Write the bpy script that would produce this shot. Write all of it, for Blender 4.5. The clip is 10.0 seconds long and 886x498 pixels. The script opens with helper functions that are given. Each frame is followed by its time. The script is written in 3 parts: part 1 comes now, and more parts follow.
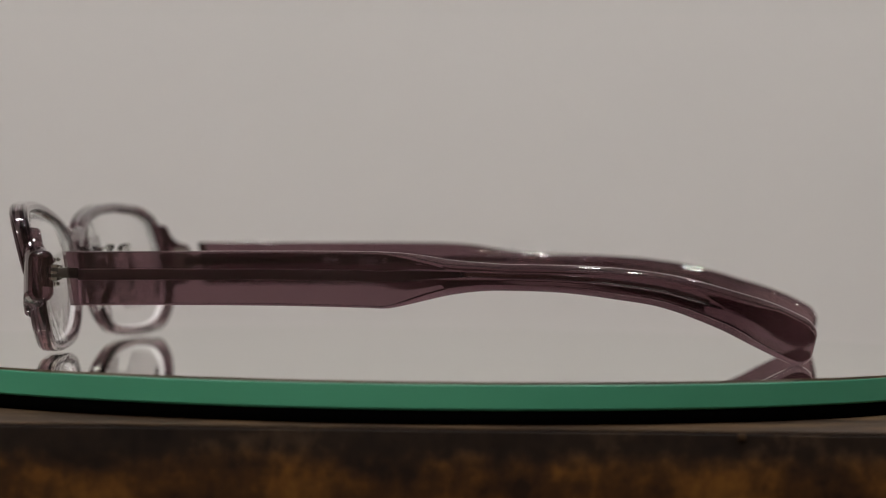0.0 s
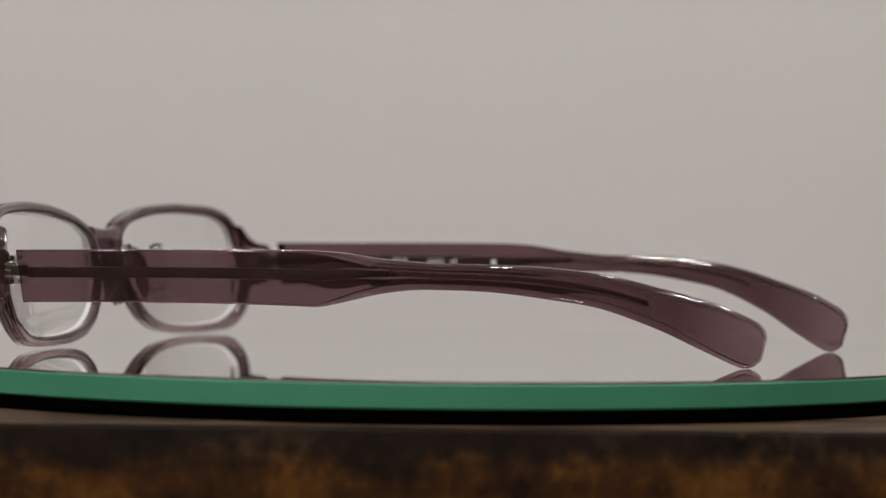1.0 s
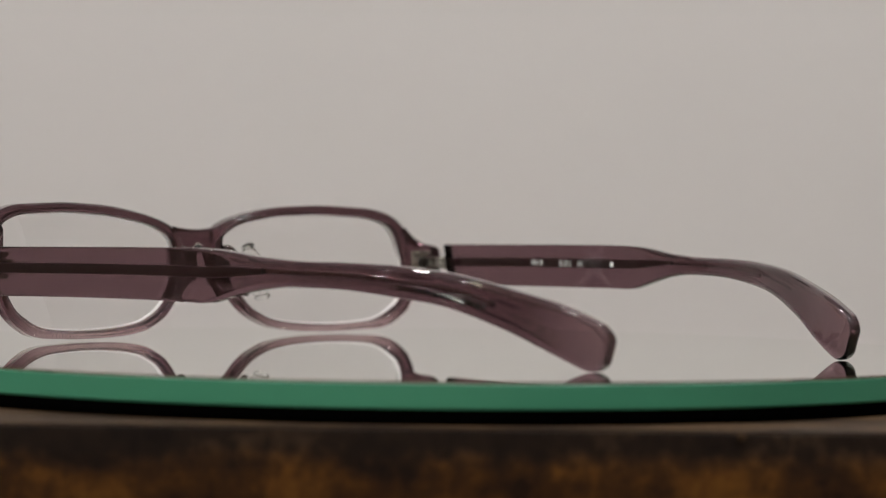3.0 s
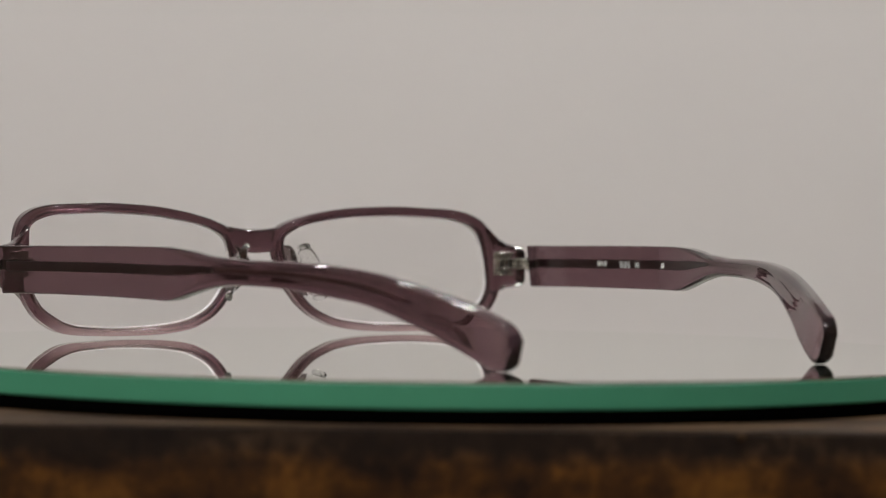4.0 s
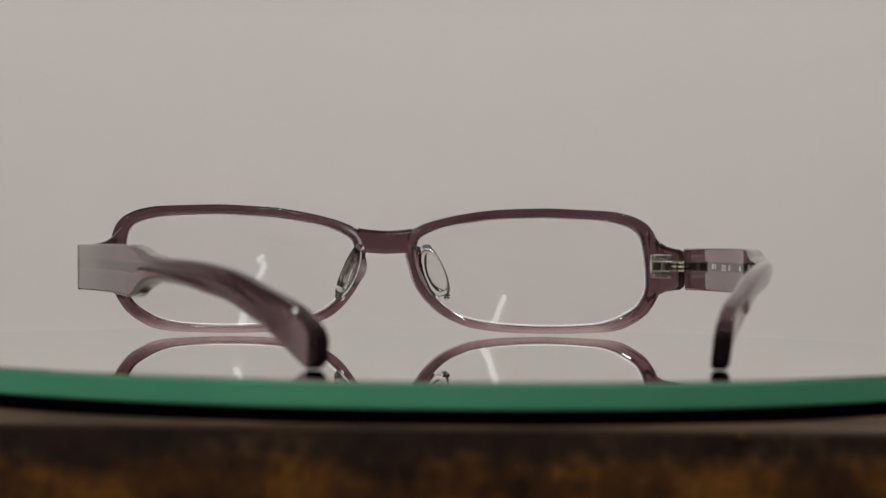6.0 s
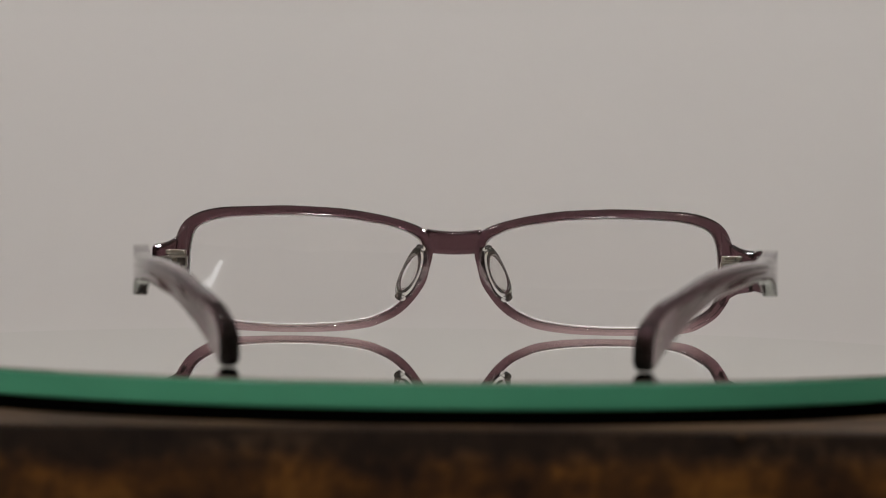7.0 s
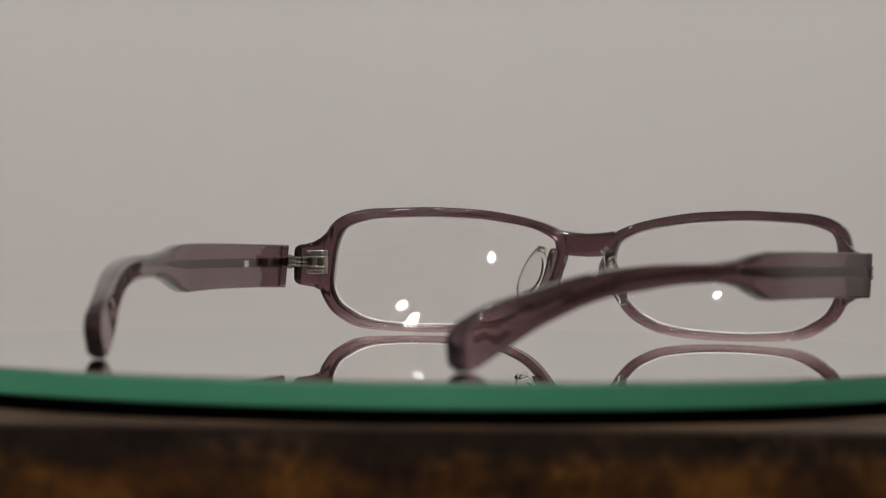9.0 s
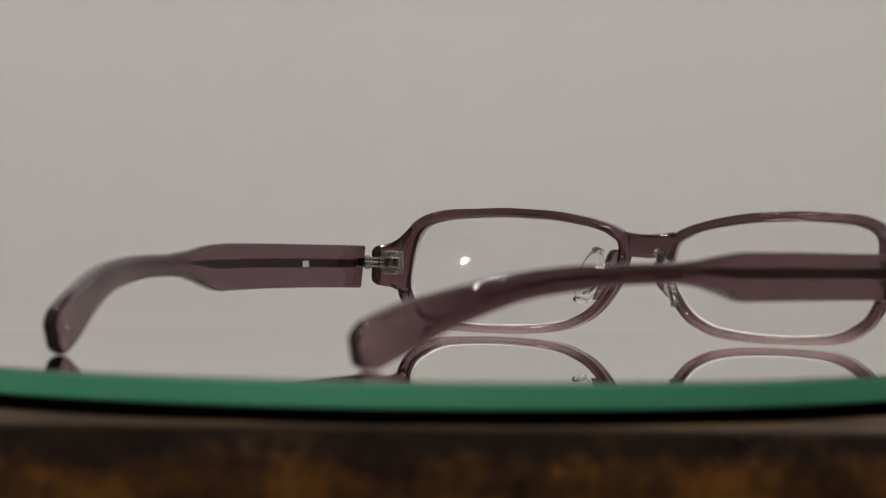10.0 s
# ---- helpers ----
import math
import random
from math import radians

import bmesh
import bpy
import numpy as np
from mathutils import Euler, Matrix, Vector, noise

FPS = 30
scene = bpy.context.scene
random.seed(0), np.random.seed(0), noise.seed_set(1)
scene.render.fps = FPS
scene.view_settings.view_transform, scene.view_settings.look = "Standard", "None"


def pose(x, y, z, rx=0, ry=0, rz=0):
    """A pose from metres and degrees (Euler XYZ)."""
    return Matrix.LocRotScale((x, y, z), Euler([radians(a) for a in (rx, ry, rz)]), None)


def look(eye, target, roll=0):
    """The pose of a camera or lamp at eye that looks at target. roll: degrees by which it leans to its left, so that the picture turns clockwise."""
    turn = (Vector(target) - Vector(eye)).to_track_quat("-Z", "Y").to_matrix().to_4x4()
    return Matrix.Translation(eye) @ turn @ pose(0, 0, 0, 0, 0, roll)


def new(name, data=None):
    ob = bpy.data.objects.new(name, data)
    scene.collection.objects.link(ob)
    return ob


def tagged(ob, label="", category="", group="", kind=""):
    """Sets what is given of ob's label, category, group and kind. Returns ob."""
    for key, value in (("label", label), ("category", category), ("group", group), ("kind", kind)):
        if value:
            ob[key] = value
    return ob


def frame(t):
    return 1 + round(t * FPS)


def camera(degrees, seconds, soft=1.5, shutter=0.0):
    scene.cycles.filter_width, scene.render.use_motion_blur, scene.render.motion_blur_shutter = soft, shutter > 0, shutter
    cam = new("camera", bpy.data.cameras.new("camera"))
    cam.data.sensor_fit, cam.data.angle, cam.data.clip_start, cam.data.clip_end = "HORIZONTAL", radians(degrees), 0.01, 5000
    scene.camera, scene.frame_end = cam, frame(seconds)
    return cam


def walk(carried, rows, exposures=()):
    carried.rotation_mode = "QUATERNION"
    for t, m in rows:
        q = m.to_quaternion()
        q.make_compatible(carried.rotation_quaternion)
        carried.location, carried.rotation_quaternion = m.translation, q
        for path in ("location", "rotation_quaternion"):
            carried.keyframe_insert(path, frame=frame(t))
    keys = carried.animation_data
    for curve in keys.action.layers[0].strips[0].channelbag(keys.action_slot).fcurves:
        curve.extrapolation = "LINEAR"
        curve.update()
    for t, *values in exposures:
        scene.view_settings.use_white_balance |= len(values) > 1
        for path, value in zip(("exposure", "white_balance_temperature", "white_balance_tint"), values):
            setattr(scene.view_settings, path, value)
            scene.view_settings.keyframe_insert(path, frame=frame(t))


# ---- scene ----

# ---- camera ----
cam = camera(17.262, 10.0, soft=1.1)
cam.data.dof.use_dof = True
cam.data.dof.focus_distance = 0.622
cam.data.dof.aperture_fstop = 19.0
EYE = Vector((0.0, -0.60647, 0.028746))
AIM = EYE + Vector((0.0010976, 1.0, -0.01274))
STAND = look(EYE, AIM, 0.70)
walk(cam, [(0.0, STAND), (10.0, STAND)], exposures=[(0.0, -0.08), (0.5, 0.0), (1.5, 0.03), (3.5, 0.07), (5.5, 0.04), (7.0, -0.06), (10.0, -0.08)])

MM = 0.001


# ---- materials ----
def material(name):
    m = bpy.data.materials.new(name)
    m.use_nodes = True
    return m, m.node_tree, m.node_tree.nodes["Principled BSDF"]


def noise_tex(nt, scale, detail=4.0, rough=0.55, stretch=None):
    co = nt.nodes.new("ShaderNodeTexCoord")
    tex = nt.nodes.new("ShaderNodeTexNoise")
    tex.inputs["Scale"].default_value = scale
    tex.inputs["Detail"].default_value = detail
    tex.inputs["Roughness"].default_value = rough
    mp = nt.nodes.new("ShaderNodeMapping")
    if stretch:
        mp.inputs["Scale"].default_value = stretch
    nt.links.new(co.outputs["Object"], mp.inputs["Vector"])
    nt.links.new(mp.outputs["Vector"], tex.inputs["Vector"])
    return tex


def ramp(nt, source, stops):
    r = nt.nodes.new("ShaderNodeValToRGB")
    el = r.color_ramp.elements
    while len(el) < len(stops):
        el.new(0.5)
    for e, (p, c) in zip(el, stops):
        e.position, e.color = p, (*c, 1)
    nt.links.new(source, r.inputs["Fac"])
    return r


def bump(nt, source, bsdf, strength, distance):
    b = nt.nodes.new("ShaderNodeBump")
    b.inputs["Strength"].default_value = strength
    b.inputs["Distance"].default_value = distance
    nt.links.new(source, b.inputs["Height"])
    nt.links.new(b.outputs["Normal"], bsdf.inputs["Normal"])


def plain(name, color, roughness=0.5, metallic=0.0, vary=0.06, scale=60.0, **more):
    m, nt, b = material(name)
    t = noise_tex(nt, scale)
    lo = tuple(c * (1 - vary) for c in color)
    hi = tuple(min(1, c * (1 + vary)) for c in color)
    nt.links.new(ramp(nt, t.outputs["Fac"], [(0.3, lo), (0.7, hi)]).outputs["Color"], b.inputs["Base Color"])
    b.inputs["Roughness"].default_value = roughness
    b.inputs["Metallic"].default_value = metallic
    for k, val in more.items():
        b.inputs[k.replace("_", " ")].default_value = val
    return m


def glassy(name, color, roughness, ior, vary=0.0, scale=90.0, coat=0.0):
    m, nt, b = material(name)
    b.inputs["Base Color"].default_value = (*color, 1)
    if vary:
        t = noise_tex(nt, scale, 2.0)
        lo = tuple(c * (1 - vary) for c in color)
        hi = tuple(min(1, c * (1 + vary)) for c in color)
        nt.links.new(ramp(nt, t.outputs["Fac"], [(0.3, lo), (0.7, hi)]).outputs["Color"], b.inputs["Base Color"])
    b.inputs["Roughness"].default_value = roughness
    b.inputs["IOR"].default_value = ior
    b.inputs["Transmission Weight"].default_value = 1.0
    b.inputs["Coat Weight"].default_value = coat
    b.inputs["Coat Roughness"].default_value = 0.05
    return m


def stack(nt, first, second, share):
    """share * first + (1 - share) * second."""
    m = nt.nodes.new("ShaderNodeMix")
    m.inputs[0].default_value = 1 - share
    nt.links.new(first, m.inputs[2])
    nt.links.new(second, m.inputs[3])
    return m.outputs[0]


def wood_material(name, dark, mid, light, rough):
    m, nt, b = material(name)
    grain = noise_tex(nt, 170.0, 8.0, 0.65, (0.4, 1.0, 1.6))
    blotch = noise_tex(nt, 80.0, 3.0, 0.5, (0.5, 1.0, 1.3))
    col = ramp(nt, stack(nt, grain.outputs["Fac"], blotch.outputs["Fac"], 0.5), [(0.38, dark), (0.5, mid), (0.63, light)])
    nt.links.new(col.outputs["Color"], b.inputs["Base Color"])
    b.inputs["Roughness"].default_value = rough
    b.inputs["Specular IOR Level"].default_value = 0.12
    bump(nt, grain.outputs["Fac"], b, 0.35, 0.0006)
    return m


def edge_wood_material():
    """Wood that is dark along the table's upper edge and turns amber below, unevenly."""
    m, nt, b = material("dark_to_amber_wood")
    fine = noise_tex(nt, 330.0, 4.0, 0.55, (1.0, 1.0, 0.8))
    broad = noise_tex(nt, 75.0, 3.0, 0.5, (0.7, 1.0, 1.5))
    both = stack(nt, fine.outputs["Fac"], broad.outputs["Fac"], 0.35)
    dark_tones = ramp(nt, both, [(0.36, (0.009, 0.005, 0.0035)), (0.55, (0.02, 0.0115, 0.007)), (0.68, (0.06, 0.037, 0.021))])
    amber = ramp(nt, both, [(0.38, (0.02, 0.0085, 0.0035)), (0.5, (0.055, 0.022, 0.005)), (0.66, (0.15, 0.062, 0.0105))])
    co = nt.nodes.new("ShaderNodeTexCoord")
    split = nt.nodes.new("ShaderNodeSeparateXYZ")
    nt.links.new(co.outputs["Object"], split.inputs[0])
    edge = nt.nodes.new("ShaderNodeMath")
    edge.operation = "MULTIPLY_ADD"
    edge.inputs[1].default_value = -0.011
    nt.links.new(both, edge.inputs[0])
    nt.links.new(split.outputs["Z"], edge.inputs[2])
    graded = nt.nodes.new("ShaderNodeMapRange")
    graded.interpolation_type = "SMOOTHSTEP"
    graded.inputs["From Min"].default_value = -0.0090
    graded.inputs["From Max"].default_value = -0.0150
    nt.links.new(edge.outputs[0], graded.inputs["Value"])
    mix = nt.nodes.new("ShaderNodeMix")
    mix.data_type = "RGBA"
    nt.links.new(graded.outputs["Result"], mix.inputs["Factor"])
    nt.links.new(dark_tones.outputs["Color"], mix.inputs[6])
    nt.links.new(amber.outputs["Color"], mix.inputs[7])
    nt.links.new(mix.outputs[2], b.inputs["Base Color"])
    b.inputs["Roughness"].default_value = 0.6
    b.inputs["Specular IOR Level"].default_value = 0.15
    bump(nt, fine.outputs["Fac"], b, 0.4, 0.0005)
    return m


def depth_tinted_acetate(name, axis, start, end, stops, drift):
    """Clear acetate tinted along one axis for light its thickness absorbs; boundary slightly cloudy."""
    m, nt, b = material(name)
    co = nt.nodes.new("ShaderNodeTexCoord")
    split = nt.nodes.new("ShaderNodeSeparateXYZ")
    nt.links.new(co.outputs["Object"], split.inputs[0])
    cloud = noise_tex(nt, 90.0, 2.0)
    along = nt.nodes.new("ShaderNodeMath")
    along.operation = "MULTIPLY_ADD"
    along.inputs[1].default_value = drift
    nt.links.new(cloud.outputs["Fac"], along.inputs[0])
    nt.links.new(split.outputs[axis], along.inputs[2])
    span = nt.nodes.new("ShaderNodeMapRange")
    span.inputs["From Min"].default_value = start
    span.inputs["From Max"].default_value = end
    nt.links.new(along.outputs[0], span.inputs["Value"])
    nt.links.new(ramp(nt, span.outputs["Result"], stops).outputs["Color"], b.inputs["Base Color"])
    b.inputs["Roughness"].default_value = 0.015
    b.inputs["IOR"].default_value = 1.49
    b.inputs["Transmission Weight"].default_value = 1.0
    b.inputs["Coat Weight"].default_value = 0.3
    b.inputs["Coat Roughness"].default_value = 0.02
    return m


def wall_material():
    m, nt, b = material("matt_wall_paint")
    big = noise_tex(nt, 0.8, 2.0)
    col = ramp(nt, big.outputs["Fac"], [(0.3, (0.67, 0.655, 0.64)), (0.7, (0.70, 0.685, 0.665))])
    nt.links.new(col.outputs["Color"], b.inputs["Base Color"])
    b.inputs["Roughness"].default_value = 0.9
    bump(nt, noise_tex(nt, 60.0).outputs["Fac"], b, 0.05, 0.0004)
    return m


def glow(name, color, strength):
    m, nt, b = material(name)
    b.inputs["Base Color"].default_value = (*color, 1)
    b.inputs["Emission Color"].default_value = (*color, 1)
    b.inputs["Emission Strength"].default_value = strength
    return m


# Paler low down, standing in for light passing through the thinner lower rims.
ACETATE = depth_tinted_acetate("mauve_acetate_depth_tint", "Z", 0.0015, 0.0315, [(0.02, (0.66, 0.5, 0.51)), (0.07, (0.48, 0.33, 0.35)), (0.17, (0.2, 0.11, 0.128)), (0.35, (0.17, 0.09, 0.106)), (0.8, (0.138, 0.069, 0.083))], 0.003)
RIB = glassy("smoked_clear_resin", (0.3, 0.24, 0.25), 0.03, 1.48)
CLEAR = glassy("clear_pad_resin", (0.97, 0.97, 0.96), 0.03, 1.46)
# Ground bevel, whitened so its colour gives the bright line of reflected light.
WHITENED_BEVEL = plain("whitened_ground_edge", (0.84, 0.83, 0.82), 0.35, 0.0, 0.02, Transmission_Weight=0.5)
# Darker bow, paler tip: light absorbed by thickness, put into the colour.
TEMPLE_ACETATE = depth_tinted_acetate("temple_acetate_depth_tint", "Y", -0.078, 0.066, [(0.0, (0.31, 0.2, 0.223)), (0.06, (0.25, 0.152, 0.175)), (0.14, (0.125, 0.063, 0.077)), (0.42, (0.13, 0.066, 0.081)), (0.56, (0.21, 0.12, 0.143)), (0.95, (0.22, 0.126, 0.15))], 0.006)
LENS = glassy("coated_lens_glass", (1.0, 1.0, 1.0), 0.0, 1.38)
STEEL = plain("bright_hinge_steel", (0.55, 0.53, 0.49), 0.25, 1.0)
DARK_STEEL = plain("dark_hinge_steel", (0.16, 0.15, 0.14), 0.3, 1.0)
CORE = plain("core_wire_metal", (0.3, 0.25, 0.25), 0.28, 1.0)
WIRE = plain("bright_core_wire", (0.95, 0.9, 0.87), 0.15, 1.0)
INK = plain("white_print", (0.8, 0.8, 0.8), 0.6)
MIRROR = plain("silvered_mirror", (0.78, 0.83, 0.765), 0.012, 1.0, 0.01)
EDGE = plain("green_glass_edge", (0.09, 0.41, 0.25), 0.3, 0.0, 0.05, 25.0)
BLACK = plain("black_rubber", (0.002, 0.002, 0.002), 0.95, Specular_IOR_Level=0.0)
WOOD = wood_material("amber_varnished_wood", (0.024, 0.01, 0.0034), (0.075, 0.0295, 0.007), (0.2, 0.082, 0.013), 0.6)
EDGE_WOOD = edge_wood_material()
VENEER = wood_material("worn_veneer", (0.017, 0.009, 0.005), (0.036, 0.02, 0.01), (0.085, 0.05, 0.024), 0.6)
WALL = wall_material()
DARK_WALL = plain("brown_shop_wall", (0.24, 0.2, 0.165), 0.7, 0.0, 0.2, 1.5)
CEIL = plain("grey_ceiling_paint", (0.25, 0.245, 0.24), 0.9, 0.0, 0.02, 3.0)
FLOOR = plain("grey_brown_floor", (0.2, 0.15, 0.11), 0.5, 0.0, 0.15, 4.0)
SPOT = glow("warm_bulb", (1.0, 0.84, 0.6), 285.0)
WHITE_SPOT = glow("white_bulb", (1.0, 0.972, 0.962), 332.0)
FROSTED = glow("lit_diffuser", (0.95, 0.97, 1.0), 5.0)
ENAMEL = plain("white_enamel", (0.75, 0.74, 0.72), 0.4)

# ---- world ----
world = bpy.data.worlds.new("room_dark")
scene.world = world
world.use_nodes = True
world.node_tree.nodes["Background"].inputs["Color"].default_value = (0.5, 0.5, 0.5, 1)
world.node_tree.nodes["Background"].inputs["Strength"].default_value = 0.1


# ---- building helpers ----
def obj(name, bm, mat, parent=None, smooth=True, label=""):
    me = bpy.data.meshes.new(name)
    bmesh.ops.recalc_face_normals(bm, faces=bm.faces)
    bm.to_mesh(me)
    bm.free()
    me.materials.append(mat)
    for p in me.polygons:
        p.use_smooth = smooth
    ob = new(name, me)
    if parent is not None:
        ob.parent = parent
    if label:
        tagged(ob, label)
    return ob


def part(name, bm, mat, parent, label="", smooth=True):
    return obj(name, bm, mat, parent, smooth, label)


def box(bm, lo, hi, bevel=0.0, turn=None):
    """A box between two corners, its edges rounded."""
    c = [(a + b) / 2 for a, b in zip(lo, hi)]
    d = [b - a for a, b in zip(lo, hi)]
    m = Matrix.Translation(c) @ (turn if turn else Matrix()) @ Matrix.Diagonal((*d, 1))
    r = bmesh.ops.create_cube(bm, size=1.0, matrix=m)
    if bevel:
        vs = set(r["verts"])
        es = [e for e in bm.edges if e.verts[0] in vs and e.verts[1] in vs]
        bmesh.ops.bevel(bm, geom=es, offset=bevel, segments=3, affect="EDGES", profile=0.5)
    return bm


def lathe(bm, profile, n=96, crisp=False):
    """A body turned about z from (radius, height) pairs; a radius of 0 closes it. crisp: its rings are sharp edges."""
    rings = []
    for r, z in profile:
        if r == 0:
            rings.append([bm.verts.new((0, 0, z))])
        else:
            rings.append([bm.verts.new((r * math.cos(2 * math.pi * k / n), r * math.sin(2 * math.pi * k / n), z)) for k in range(n)])
    for a, b in zip(rings, rings[1:]):
        for k in range(n):
            j = (k + 1) % n
            if len(a) == 1 and len(b) == 1:
                continue
            if len(a) == 1:
                bm.faces.new((a[0], b[k], b[j]))
            elif len(b) == 1:
                bm.faces.new((a[k], b[0], a[j]))
            else:
                bm.faces.new((a[k], b[k], b[j], a[j]))
    for ring in rings if crisp else ():
        for k in range(n) if len(ring) > 1 else ():
            bm.edges.get((ring[k], ring[(k + 1) % n])).smooth = False
    return bm


def loft(bm, loops, cap=True, crisp=(), soft_rings=()):
    """Skin closed loops of equal count; returns the bmesh. crisp: the points along which it is sharp, but for soft_rings."""
    rings = [[bm.verts.new(p) for p in loop] for loop in loops]
    n = len(rings[0])
    for a, b in zip(rings, rings[1:]):
        for k in range(n):
            bm.faces.new((a[k], a[(k + 1) % n], b[(k + 1) % n], b[k]))
    for i, (a, b) in enumerate(zip(rings, rings[1:])):
        for k in crisp if i not in soft_rings else ():
            bm.edges.get((a[k], b[k])).smooth = False
    if cap:
        ends = [bm.faces.new(rings[0][::-1]), bm.faces.new(rings[-1])]
        for f in ends if crisp else ():
            for e in f.edges:
                e.smooth = False
    return bm


def catmull(pts, n, closed=False):
    """n points along a smooth curve through pts, evenly spread over its length."""
    pts = [Vector(p) for p in pts]
    m = len(pts)
    dense = []
    spans = m if closed else m - 1
    for i in range(spans):
        if closed:
            p0, p1, p2, p3 = (pts[(i + k - 1) % m] for k in range(4))
        else:
            p0, p1, p2, p3 = (pts[min(max(i + k - 1, 0), m - 1)] for k in range(4))
        for k in range(16):
            t = k / 16
            dense.append(0.5 * (2 * p1 + (p2 - p0) * t + (2 * p0 - 5 * p1 + 4 * p2 - p3) * t * t + (3 * p1 - p0 - 3 * p2 + p3) * t ** 3))
    dense.append(pts[0] if closed else pts[-1])
    acc = [0.0]
    for a, b in zip(dense, dense[1:]):
        acc.append(acc[-1] + (b - a).length)
    out = []
    count = n if closed else n - 1
    j = 0
    for k in range(n):
        s = acc[-1] * k / count
        while j < len(acc) - 2 and acc[j + 1] < s:
            j += 1
        f = (s - acc[j]) / max(acc[j + 1] - acc[j], 1e-12)
        out.append(dense[j].lerp(dense[j + 1], f))
    return out


# ---- room ----
def slab(name, lo, hi, mat, label, category):
    ob = obj(name, box(bmesh.new(), lo, hi), mat, None, False)
    return tagged(ob, label, category, kind="structure")


GROUND = -0.76
TOP = 1.6
slab("floor", (-3.1, -3.1, GROUND - 0.1), (3.1, 1.6, GROUND), FLOOR, "grey brown floor of the room", "floor")
slab("ceiling", (-3.1, -3.1, TOP), (3.1, 1.6, TOP + 0.1), CEIL, "grey painted ceiling", "ceiling")
slab("wall_north", (-3.1, 1.5, GROUND), (3.1, 1.6, TOP), WALL, "plain warm grey painted wall behind the table", "wall")
slab("wall_west", (-3.1, -3.0, GROUND), (-3.0, 1.5, TOP), DARK_WALL, "brown wall of the room", "wall")
slab("wall_east", (3.0, -3.0, GROUND), (3.1, 1.5, TOP), DARK_WALL, "brown wall of the room", "wall")
slab("wall_south", (-3.1, -3.1, GROUND), (3.1, -3.0, TOP), DARK_WALL, "brown wall of the room", "wall")


def strip_light(x, y, length, width, turn):
    root = tagged(new("strip_light"), "long white ceiling strip light, lit", "lamp")
    root.location, root.rotation_euler = (x, y, TOP), (0, 0, radians(turn))
    part("housing", box(bmesh.new(), (-width, -length / 2 - 0.02, -0.05), (width, length / 2 + 0.02, 0.0), 0.006), ENAMEL, root)
    part("diffuser", box(bmesh.new(), (-width / 2, -length / 2, -0.075), (width / 2, length / 2, -0.05), 0.01), FROSTED, root, "glowing white diffuser")


strip_light(1.1, -2.0, 1.1, 0.05, 10)


def ceiling_lamp(x, y, mat, r):
    root = tagged(new("ceiling_lamp"), "white round ceiling spotlight, lit, out of view", "lamp", "ceiling spotlights")
    root.location = (x, y, TOP)
    part("housing", lathe(bmesh.new(), [(0, 0), (r * 1.7, 0), (r * 1.7, -0.05), (r * 1.15, -0.06), (r * 1.1, -0.03), (0, -0.03)], 40), ENAMEL, root)
    part("bulb", lathe(bmesh.new(), [(0, -0.031), (r, -0.031), (r * 0.98, -0.065), (r * 0.8, -0.085), (r * 0.4, -0.095), (0, -0.097)], 32), mat, root, "glowing bulb")
    return root


# First three stand where the lenses mirror lamps; the other seven are added light.
for lx, ly, lm in ((-2.4, -2.0, WHITE_SPOT), (-1.15, -1.78, SPOT), (-1.18, -1.57, WHITE_SPOT),
                   (-0.9, -0.7, WHITE_SPOT), (0.9, -0.7, WHITE_SPOT), (-0.9, 0.5, WHITE_SPOT), (0.9, 0.5, WHITE_SPOT),
                   (0.0, -0.45, WHITE_SPOT), (-0.45, 0.1, WHITE_SPOT), (0.45, 0.1, WHITE_SPOT)):
    ceiling_lamp(lx, ly, lm, 0.04)

# ---- table ----
TABLE_Z = -0.0074


def wooden_table():
    root = tagged(new("wooden_table"), "dark varnished rustic wooden table with a chipped front edge, amber lower down", "table")
    root.location = (0, 0, TABLE_Z)
    part("veneer", box(bmesh.new(), (-0.3, -0.1183, -0.0003), (0.3, 0.17, 0.0), 0.0001), VENEER, root, "worn tan veneer")
    part("tabletop", box(bmesh.new(), (-0.3, -0.1185, -0.045), (0.3, 0.17, -0.0004), 0.0004), EDGE_WOOD, root, "dark wood turning amber brown lower down")
    part("chip", box(bmesh.new(), (0.0502, -0.1192, -0.0015), (0.0516, -0.1186, -0.0003), 0.0002), VENEER, root, "pale chip on the edge")
    for sx in (-1, 1):
        for y in (-0.08, 0.13):
            part("leg", box(bmesh.new(), (sx * 0.26 - 0.025, y - 0.025, GROUND - TABLE_Z), (sx * 0.26 + 0.025, y + 0.025, -0.045), 0.004), WOOD, root)
    return root


wooden_table()


# ---- turntable ----
DISC_R = 0.1133
DISC_X = -0.0027


def turntable():
    root = tagged(new("mirror_turntable"), "round mirror turntable with a green glass edge on a black base", "turntable")
    r = DISC_R
    part("mirror_face", lathe(bmesh.new(), [(0, 0), (r - 0.0002, 0), (r - 0.0002, -0.0004), (0, -0.0004)], 256), MIRROR, root, "silvered mirror glass", False)
    part("glass_edge", lathe(bmesh.new(), [(0, -0.0005), (r - 0.0001, -0.0005), (r, -0.0006), (r, -0.0045), (r - 0.0003, -0.0048), (0, -0.0048)], 256, True), EDGE, root, "green glass edge")
    part("base", lathe(bmesh.new(), [(0, -0.0049), (r - 0.0008, -0.0049), (r - 0.0004, -0.0053), (r - 0.0004, -0.007), (r - 0.001, -0.0074), (0, -0.0074)], 256), BLACK, root, "black rubber base")
    return root


TURNTABLE = turntable()

